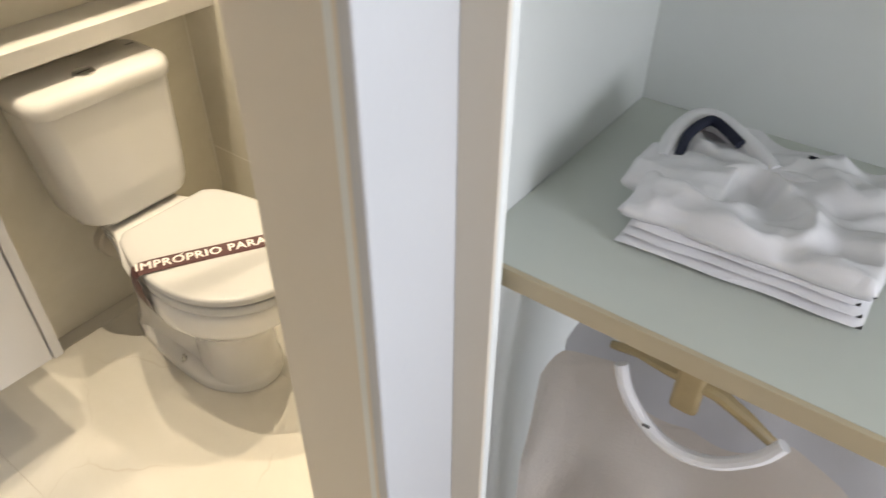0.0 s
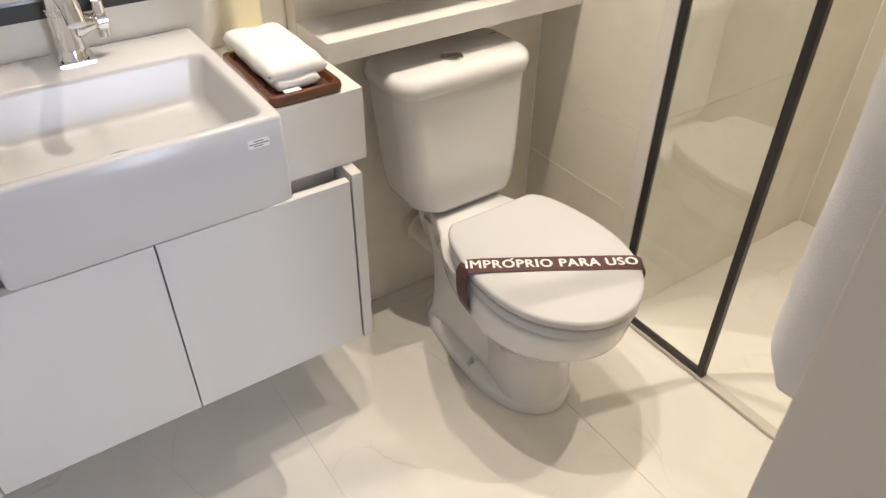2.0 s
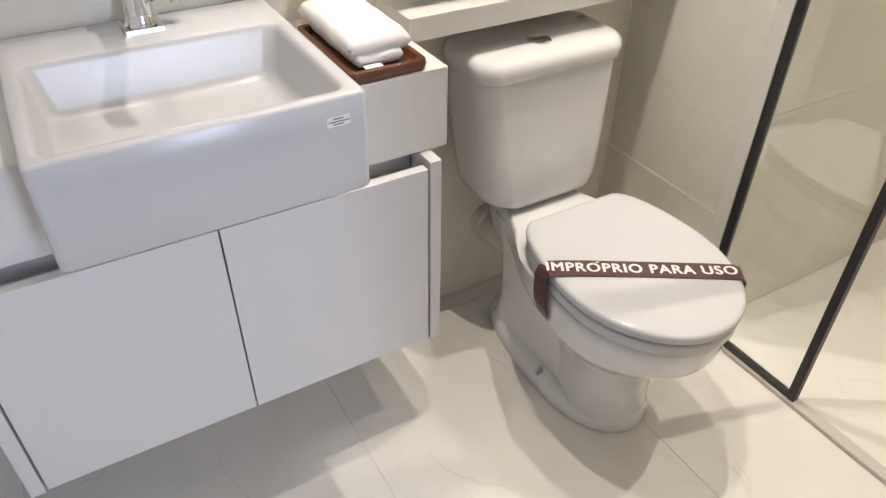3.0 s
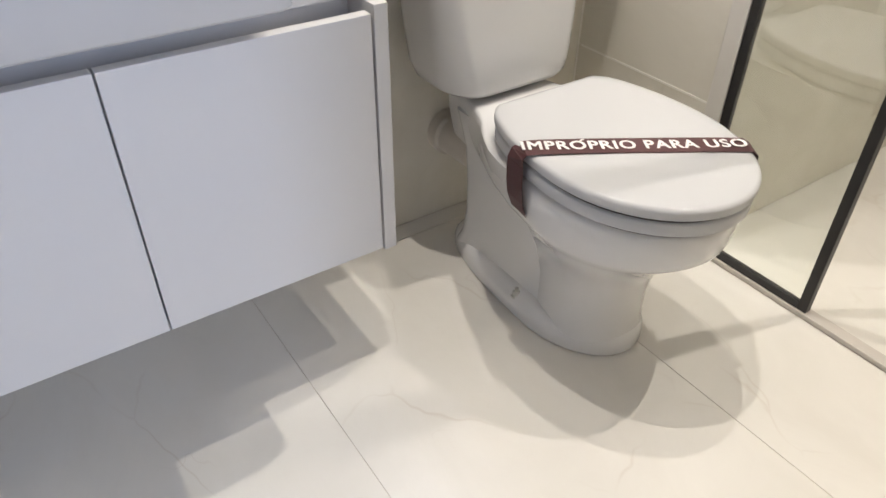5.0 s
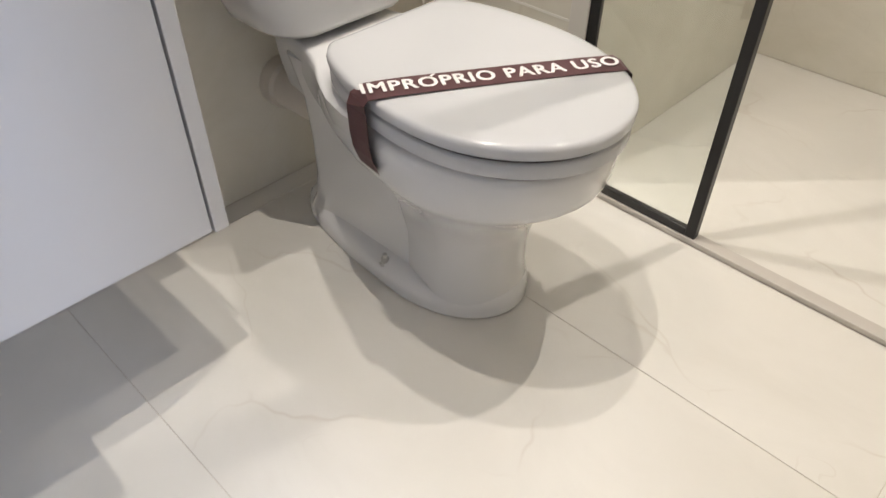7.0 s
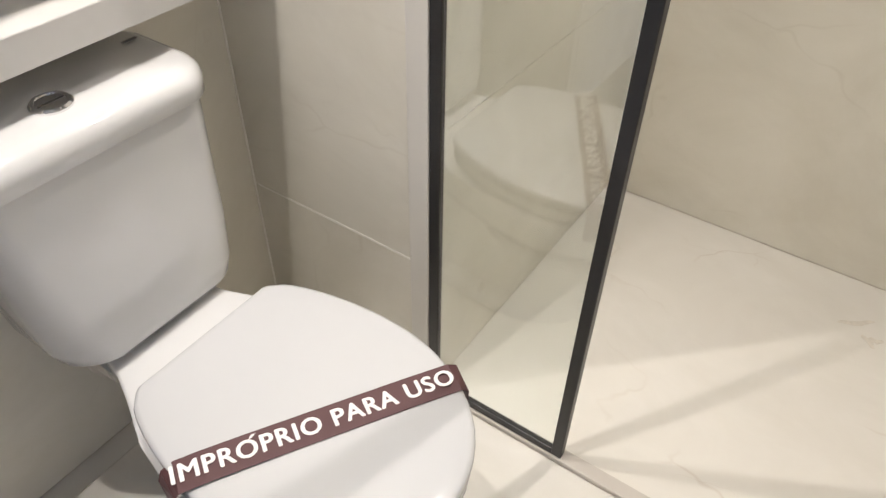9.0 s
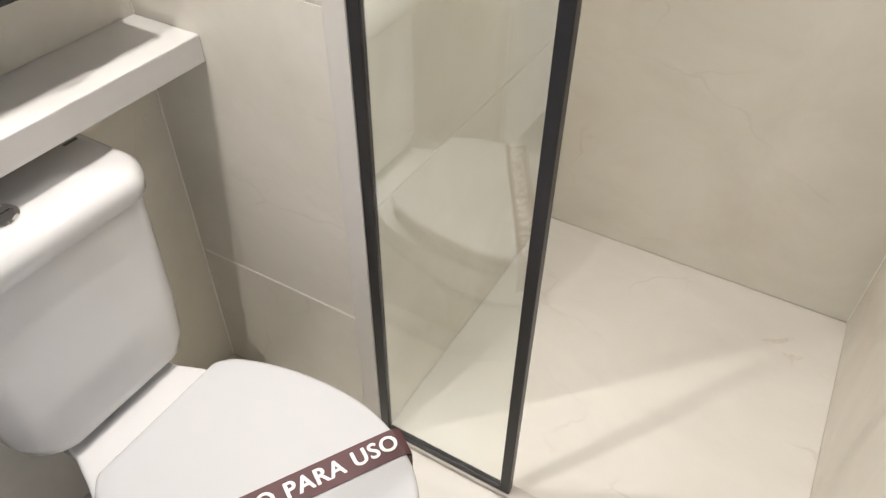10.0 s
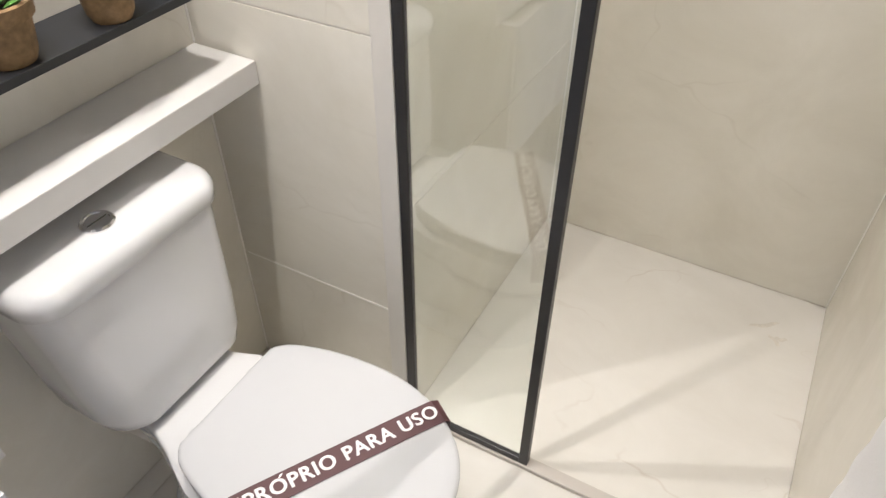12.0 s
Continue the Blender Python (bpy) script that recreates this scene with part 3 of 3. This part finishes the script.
# framed mirror over the basin
mirror = thing("wall_mirror", "black-framed wall mirror over the washbasin", "mirror", (VX, -0.03, 0.955))
part("mirror_glass", box(VX + 0.001, VX + 0.012, -0.38, 0.285, 0.985, 1.87), MIRROR, mirror)
for name, b in (("frame_rail", box(VX + 0.001, VX + 0.024, -0.41, 0.315, 0.955, 0.985, 0.001)), ("frame_rail", box(VX + 0.001, VX + 0.024, -0.41, 0.315, 1.87, 1.90, 0.001)),
                ("frame_stile", box(VX + 0.001, VX + 0.024, -0.41, -0.38, 0.985, 1.87, 0.001)), ("frame_stile", box(VX + 0.001, VX + 0.024, 0.285, 0.315, 0.985, 1.87, 0.001))):
    part(name, b, BLACK_METAL, mirror)
# tray with folded towel, cream bottle
tray = thing("wooden_tray", "dark reddish wooden tray on the vanity top", "tray", (-1.39, 0.37, 0.83))
tr = [rrect(-1.512, -1.268, 0.300, 0.440, 0.012, 0.8305), rrect(-1.516, -1.264, 0.297, 0.443, 0.014, 0.842), rrect(-1.514, -1.266, 0.299, 0.441, 0.013, 0.850), rrect(-1.504, -1.276, 0.308, 0.432, 0.01, 0.850), rrect(-1.498, -1.282, 0.314, 0.426, 0.01, 0.841)]
part("dish", loft(tr), WOOD, tray, smooth=True, angle=40)


def pillow(x0, x1, y0, y1, z0, z1, amp=0.004, nx=26, ny=20, seed=0, p=5.0, skew=0.0, crease=0.0):
    """A soft rounded slab of folded cloth, with sharp creases where asked."""
    bm = bmesh.new()
    top, bot = [], []
    for i in range(nx + 1):
        for j in range(ny + 1):
            u, v = 2 * i / nx - 1, 2 * j / ny - 1
            e = max(0.0, 1 - abs(u) ** p) ** (1 / p) * max(0.0, 1 - abs(v) ** p) ** (1 / p)
            x, y = x0 + (x1 - x0) * (u + 1) / 2, y0 + (y1 - y0) * (v + 1) / 2
            w = noise.noise(Vector((x * 22 + seed, y * 22, seed))) * amp + noise.noise(Vector((x * 70 + seed, y * 70, seed))) * amp * 0.4
            x += noise.noise(Vector((y * 18, seed, 3))) * amp
            y += noise.noise(Vector((x * 18, seed, 7))) * amp
            zc = (z0 + z1) / 2
            if crease:
                r1 = abs(noise.noise(Vector((x * 11 + y * 9 + seed, y * 15 - x * 4, seed))))
                r2 = abs(noise.noise(Vector((x * 19 - y * 8, y * 24 + seed, seed + 5))))
                w += crease * ((1 - 3.2 * r1) + 0.5 * (1 - 3 * r2)) * 0.6
            y += skew * (x - x0)
            h = (z1 - z0) / 2
            top.append(bm.verts.new((x, y, zc + h * e + w * e)))
            bot.append(bm.verts.new((x, y, zc - h * e)))
    k = ny + 1
    for i in range(nx):
        for j in range(ny):
            a, b, c, d = i * k + j, (i + 1) * k + j, (i + 1) * k + j + 1, i * k + j + 1
            bm.faces.new((top[a], top[b], top[c], top[d]))
            bm.faces.new((bot[a], bot[d], bot[c], bot[b]))
    bmesh.ops.remove_doubles(bm, verts=bm.verts, dist=0.0004)
    return bm


ft = thing("folded_towel", "white terry hand towel folded on the wooden tray", "towel", (-1.40, 0.37, 0.842))
part("upper_fold", pillow(-1.522, -1.296, 0.312, 0.428, 0.858, 0.893, 0.006, seed=2, p=6), TOWEL, ft, smooth=True, angle=80)
part("lower_fold", pillow(-1.515, -1.290, 0.322, 0.408, 0.842, 0.870, 0.004, seed=9, p=6), TOWEL, ft, smooth=True, angle=80)
card = solo("paper_card", box(-1.288, -1.274, 0.33, 0.362, 0.8505, 0.8515), PAPER, "small white paper tag on the tray", "card")
bottle = thing("ceramic_bottle", "cream ceramic bottle standing behind the folded towel", "bottle", (-1.542, 0.36, 0.83))
part("bottle_body", loft([rrect(-1.575, -1.51, 0.327 + a, 0.398 - a, 0.016, z) for z, a in ((0.83, 0.003), (0.834, 0), (0.97, 0), (0.985, 0.004), (0.992, 0.014))]), CREAM, bottle, smooth=True, angle=50)
part("bottle_neck", turned(-1.542, 0.362, [(0.014, 0.99), (0.014, 1.02), (0.018, 1.02), (0.018, 1.04), (0.0, 1.041)]), CREAM, bottle, smooth=True)

# ledge over the toilet and the charcoal display shelf above
solo("wall_ledge", box(BX + 0.001, -1.41, 0.482, SY - 0.001, 0.818, 0.865, 0.002), QUARTZ, "white quartz ledge over the toilet tank", "ledge")
wsh = thing("display_shelf", "charcoal open display shelf on the back wall", "shelf", (-1.50, 0.8, 0.998))
part("board", box(BX + 0.001, -1.44, 0.485, 1.125, 0.998, 1.012, 0.001), BLACK_BOARD, wsh)
part("end_board", box(BX + 0.001, -1.50, 1.09, 1.105, 1.012, 1.32, 0.001), BLACK_BOARD, wsh)


def pot_plant(x, y, s, seed):
    rnd = random.Random(seed)
    p = thing("potted_plant", "small green succulent in a weathered terracotta pot", "plant", (x, y, 1.012), group="pots on the display shelf")
    z = 1.012
    part("pot", turned(x, y, [(0.030 * s, z), (0.036 * s, z + .012 * s), (0.043 * s, z + .06 * s), (0.049 * s, z + .062 * s), (0.051 * s, z + .082 * s), (0.046 * s, z + .084 * s), (0.042 * s, z + .07 * s), (0, z + .07 * s)]), TERRACOTTA, p, smooth=True)
    part("soil", turned(x, y, [(0.042 * s, z + .0705 * s), (0.03 * s, z + .075 * s), (0, z + .076 * s)], 16), SOIL, p)
    bm = bmesh.new()
    for k in range(26):
        a, t, ln = rnd.uniform(0, 6.283), rnd.uniform(0.2, 1.25), rnd.uniform(0.03, 0.055) * s
        d = Vector((math.cos(a) * math.sin(t), math.sin(a) * math.sin(t), math.cos(t)))
        o = Vector((x, y, z + .074 * s)) + Vector((math.cos(a), math.sin(a), 0)) * rnd.uniform(0, .02) * s
        sd = d.cross(Vector((0, 0, 1))).normalized()
        nn = sd.cross(d)
        rings = []
        for f, w in ((0, 0.3), (0.35, 1), (0.7, 0.85), (0.95, 0.3)):
            c = o + d * ln * f
            rings.append([c + sd * w * .009 * s, c + nn * w * .004 * s, c - sd * w * .009 * s, c - nn * w * .004 * s])
        add_loft(bm, rings)
    part("leaves", bm, LEAF, p, smooth=True, angle=70)
    return p


pot_plant(-1.480, 0.805, 1.0, 3)
pot_plant(-1.472, 0.968, 0.95, 5)

# ---- hanging bath towel on the right wall ----
tw = thing("hanging_towel", "white ribbed bath towel hanging on the tiled wall", "towel", (-0.36, 0.7, 0.82))
rings = []
for i in range(60):
    u = i / 59
    z = 0.815 + 0.70 * u
    ring = []
    for k in range(48):
        a = 2 * math.pi * k / 48
        c, sn = math.cos(a), math.sin(a)
        e = min(1.0, 0.55 + 0.45 * math.sin(min(1.0, (z - 0.815) / 0.045) * math.pi / 2))
        r = 1 + 0.035 * noise.noise(Vector((c * 3, sn * 3, z * 6)))
        if 0.09 < z - 0.815 < 0.17:
            r += 0.012 * math.sin((z - 0.815) * 640)
        x = -0.358 + 0.058 * math.copysign(abs(c) ** 0.6, c) * r * e
        y = 0.645 + 0.145 * math.copysign(abs(sn) ** 0.55, sn) * (0.94 + 0.06 * e) * r
        ring.append(Vector((x, y, z)))
    rings.append(ring)
part("cloth", loft(rings), TOWEL, tw, smooth=True, angle=80)
part("wall_bar", tube([(RX, 0.47, 1.49), (-0.36, 0.47, 1.49), (-0.36, 0.82, 1.49), (RX, 0.82, 1.49)], 0.009, 12), BLACK_METAL, tw, "black towel bar", smooth=True)

# ---- closet ----
clo = thing("open_closet", "white open closet with a grey-green shelf", "closet", (0.35, 0.72, 0))
part("stile", box(-0.137, -0.090, 0.512, 0.524, 0, 2.3, 0.001), CLOSET, clo, "white front stile")
part("front_edge", box(-0.137, -0.0905, 0.507, 0.5118, 0, 2.3, 0.001), JAMB, clo, "beige front edge")
part("side_board", box(-0.1525, -0.150, 0.5245, 1.0, 0, 2.3), CLOSET, clo, "white side board")
part("back_board", box(-0.1495, 1.4985, 0.995, 1.015, 0, 2.3), CLOSET, clo)
part("top_board", box(-0.1495, 1.4985, 0.512, 0.9945, 2.26, 2.3), CLOSET, clo)
for z0 in (0.981, 1.346):
    sh = part("shelf_board", box(-0.1495, 1.4985, 0.5455, 0.9945, z0, z0 + 0.024, 0.001), SHELF_BOARD, clo, "grey-green shelf board")
    part("edge_band", box(-0.1495, 1.4985, 0.5385, 0.5454, z0 - 0.001, z0 + 0.0242, 0.001), SHELF_EDGE, sh, "beige edge band")
fs = thing("folded_shirt", "white folded shirt with a navy collar on the closet shelf", "shirt", (0.09, 0.75, 1.005))
for k in range(3):
    part("fold", pillow(-0.024 + 0.004 * k, 0.222 - 0.005 * k, 0.645 + 0.003 * k, 0.80, 1.0055 + 0.0105 * k, 1.0165 + 0.0105 * k, 0.003, nx=40, seed=20 + k, p=14, skew=0.05), SHIRT, fs, smooth=True, angle=80)
part("front_panel", pillow(-0.028, 0.222, 0.652, 0.868, 1.035, 1.060, 0.005, nx=64, ny=52, seed=31, p=7, skew=0.03, crease=0.019), SHIRT, fs, smooth=True, angle=80)
part("sleeve_fold", pillow(-0.048, 0.06, 0.69, 0.775, 1.043, 1.068, 0.004, nx=36, ny=28, seed=41, p=5, crease=0.008), SHIRT, fs, smooth=True, angle=80)
part("placket", pillow(0.05, 0.215, 0.792, 0.806, 1.056, 1.068, 0.004, nx=40, ny=6, seed=47, p=5), SHIRT, fs, smooth=True, angle=80)
CW = [0.010 + 0.004 * math.sin(math.pi * k / 25) for k in range(26)]
part("collar", tube(eased([(-0.024, 0.75, 1.060), (-0.030, 0.795, 1.068), (-0.022, 0.838, 1.073), (0.002, 0.848, 1.073), (0.045, 0.826, 1.067), (0.085, 0.80, 1.060)]), CW, 12), SHIRT, fs, smooth=True)
part("collar_ribbing", tube(eased([(-0.009, 0.756, 1.066), (-0.015, 0.792, 1.075), (-0.009, 0.826, 1.080), (0.004, 0.834, 1.080), (0.040, 0.812, 1.074)]), 0.0062, 10), NAVY, fs, smooth=True)
part("label_tag", box(0.108, 0.126, 0.842, 0.846, 1.066, 1.0685), NAVY, fs)
hs = thing("hanging_shirt", "cream and white shirt on a wooden hanger in the closet", "shirt", (0.11, 0.64, 0.85))


def hung(x0, x1, zt, dip, drop, y, seed, centre, neck):
    """A hanging front or back of a shirt: sloping shoulders, scooped neckline, soft folds."""
    bm = bmesh.new()
    nx, nz = 48, 40
    grid = []
    for i in range(nx + 1):
        x = x0 + (x1 - x0) * i / nx
        d = abs(x - centre)
        top = zt - 0.35 * d
        if d < neck:
            top -= dip * (1 - (d / neck) ** 2.4)
        edge = min(x - x0, x1 - x) / 0.03
        top -= 0.05 * max(0.0, 1 - edge) ** 2
        col = []
        for j in range(nz + 1):
            v = j / nz
            z = top - (top - drop) * v
            yy = y + 0.012 * math.sin(x * 38 + seed + v * 1.5) * min(1, v * 3) + 0.01 * noise.noise(Vector((x * 12, z * 7, seed))) - 0.02 * min(1, v * 4)
            col.append(bm.verts.new((x, yy, z)))
        grid.append(col)
    for i in range(nx):
        for j in range(nz):
            bm.faces.new((grid[i][j], grid[i + 1][j], grid[i + 1][j + 1], grid[i][j + 1]))
    bmesh.ops.solidify(bm, geom=bm.faces[:], thickness=0.003)
    return bm


part("front", hung(-0.075, 0.30, 0.905, 0.085, 0.1, 0.615, 1.0, 0.115, 0.095), CREAM_CLOTH, hs, smooth=True, angle=80)
part("back", hung(-0.072, 0.33, 0.925, 0.01, 0.1, 0.675, 4.0, 0.125, 0.09), SHIRT, hs, smooth=True, angle=80)
part("neck_trim", tube(eased([(0.024, 0.612, 0.875), (0.04, 0.604, 0.845), (0.075, 0.597, 0.815), (0.115, 0.594, 0.805), (0.155, 0.597, 0.815), (0.19, 0.604, 0.845), (0.206, 0.612, 0.872)]), 0.008, 10), SHIRT, hs, smooth=True)
part("label_tag", box(0.069, 0.078, 0.588, 0.590, 0.823, 0.826), INK, hs)
part("hanger", tube([(0.0, 0.64, 0.868), (0.035, 0.632, 0.884), (0.07, 0.626, 0.888), (0.10, 0.622, 0.893), (0.13, 0.626, 0.884), (0.165, 0.632, 0.862), (0.20, 0.64, 0.835)], [0.005, 0.007, 0.009, 0.011, 0.009, 0.008, 0.006], 10), HANGER_WOOD, hs, "pale wooden hanger", smooth=True)
part("hanger_boss", loft([rrect(0.084, 0.116, 0.612, 0.630, 0.007, z) for z in (0.848, 0.852, 0.905, 0.909)]), HANGER_WOOD, hs, smooth=True)
part("hanger_hook", tube([(0.10, 0.622, 0.905), (0.10, 0.622, 0.94), (0.10, 0.63, 0.958)], 0.0025, 8), STEEL, hs, smooth=True)
part("closet_rail", tube([(-0.149, 0.66, 0.945), (1.498, 0.66, 0.945)], 0.009, 12), STEEL, clo, "steel hanging rail", smooth=True)

# ---- small marks ----
for mx, my, ml in ((-1.274, 0.798, 0.012), (-1.268, 0.853, 0.004)):
    part("print_mark", box(mx - 0.0015, mx + 0.0018, my - ml / 2, my + ml / 2, 0.3998, 0.4004), STEEL, toilet)
part("print_mark", box(-1.490, -1.484, 0.948, 0.972, 0.7638, 0.7645), INK, toilet)
SMUDGE = mat("dried_smudge", (0.68, 0.635, 0.56), 0.8, vary=0.2, scale=90)
for sx, sy, a, ln in ((-0.41, 1.905, 0.6, 0.045), (-0.375, 1.858, 2.4, 0.022), (-0.36, 1.872, 0.2, 0.016)):
    ring = [Vector((sx + ln * math.cos(t) * math.cos(a) - 0.007 * math.sin(t) * math.sin(a) * (1 + 0.6 * math.sin(3 * t)), sy + ln * math.cos(t) * math.sin(a) + 0.007 * math.sin(t) * math.cos(a) * (1 + 0.6 * math.sin(3 * t)), 0.0001)) for t in (k * math.pi / 9 for k in range(18))]
    part("stain", loft([ring, [p + Vector((0, 0, 0.0003)) for p in ring]]), SMUDGE, floor)

# ---- ceiling lamps ----
for lx, ly, lp, lc, lb in LAMPS:
    dl = thing("ceiling_lamp", "small round recessed ceiling lamp", "lamp", (lx, ly, 2.39), group="recessed ceiling lamps")
    rim = loft([[Vector((lx + r * math.cos(k * math.pi / 12), ly + r * math.sin(k * math.pi / 12), z)) for k in range(24)] for r, z in ((0.045, 2.3995), (0.045, 2.394), (0.034, 2.394), (0.030, 2.3995))], False, False)
    part("rim", rim, PLASTER, dl)
    part("bulb", turned(lx, ly, [(0.028, 2.3992), (0.028, 2.3975), (0.0, 2.3975)]), LAMP_GLOW, dl)

# ---- light joint beads ----
for name, b in (("corner_joint", box(BX, BX + 0.003, SY - 0.003, SY, 0.0, 0.816)), ("corner_joint", box(BX, BX + 0.003, SY - 0.003, SY, 0.866, 2.0)), ("wall_joint", box(-1.545, -1.159, SY - 0.0006, SY + TH, 0.3445, 0.3495)),
                ("corner_joint", box(RX - 0.003, RX, FY - 0.003, FY, 0.0, 2.0)), ("corner_joint", box(SX, SX + 0.003, FY - 0.003, FY, 0.0, 2.0))):
    structure(name, b, BEAD, "thin pale grout joint in the tiled wall", "trim")

# ---- tiles ----
GAP = 0.0008


def tile(parent, x0, x1, y0, y1, z0, z1, material=WALL_TILE):
    return part("tile", box(x0, x1, y0, y1, z0, z1, 0.0003, 1), material, parent)


edges = [LY, 0.243, 0.838, SY - 0.006]
for ya, yb in zip(edges, edges[1:]):
    for xa, xb in ((BX, -1.505), (-1.505, -0.345), (-0.345, -0.13)):
        tile(floor, (VX if xa == BX and yb < 0.3 else xa) + GAP, xb - GAP, ya + GAP, yb - GAP, -TH, 0.0, FLOOR_TILE)
tile(floor, SX + GAP, RX - GAP, SY + 0.024, FY - GAP, -TH, 0.0, FLOOR_TILE)
zs = [0.0, 0.967, 1.567, TOP]
for za, zb in zip(zs, zs[1:]):
    tile(wall_back, VX - TH, VX, LY, 0.481, za + GAP, zb - GAP)
    tile(wall_back, BX - TH, BX, 0.483, SY, za + GAP, zb - GAP)
zs = [0.0, 0.347, 0.967, 1.567, TOP]
for za, zb in zip(zs, zs[1:]):
    tile(wall_side, BX, -1.159, SY, SY + TH, za + 0.0018, zb - 0.0018)
zs = [0.0, 0.62, 1.22, 1.82, TOP]
for za, zb in zip(zs, zs[1:]):
    tile(wall_side, SX - TH, SX, SY + 0.032, FY, za + GAP, zb - GAP)
    tile(wall_right, RX, RX + TH, 0.452, FY, za + GAP, zb - GAP)
zs = [0.0, 1.2, TOP]
for za, zb in zip(zs, zs[1:]):
    tile(wall_far, SX, RX, FY, FY + TH, za + GAP, zb - GAP)
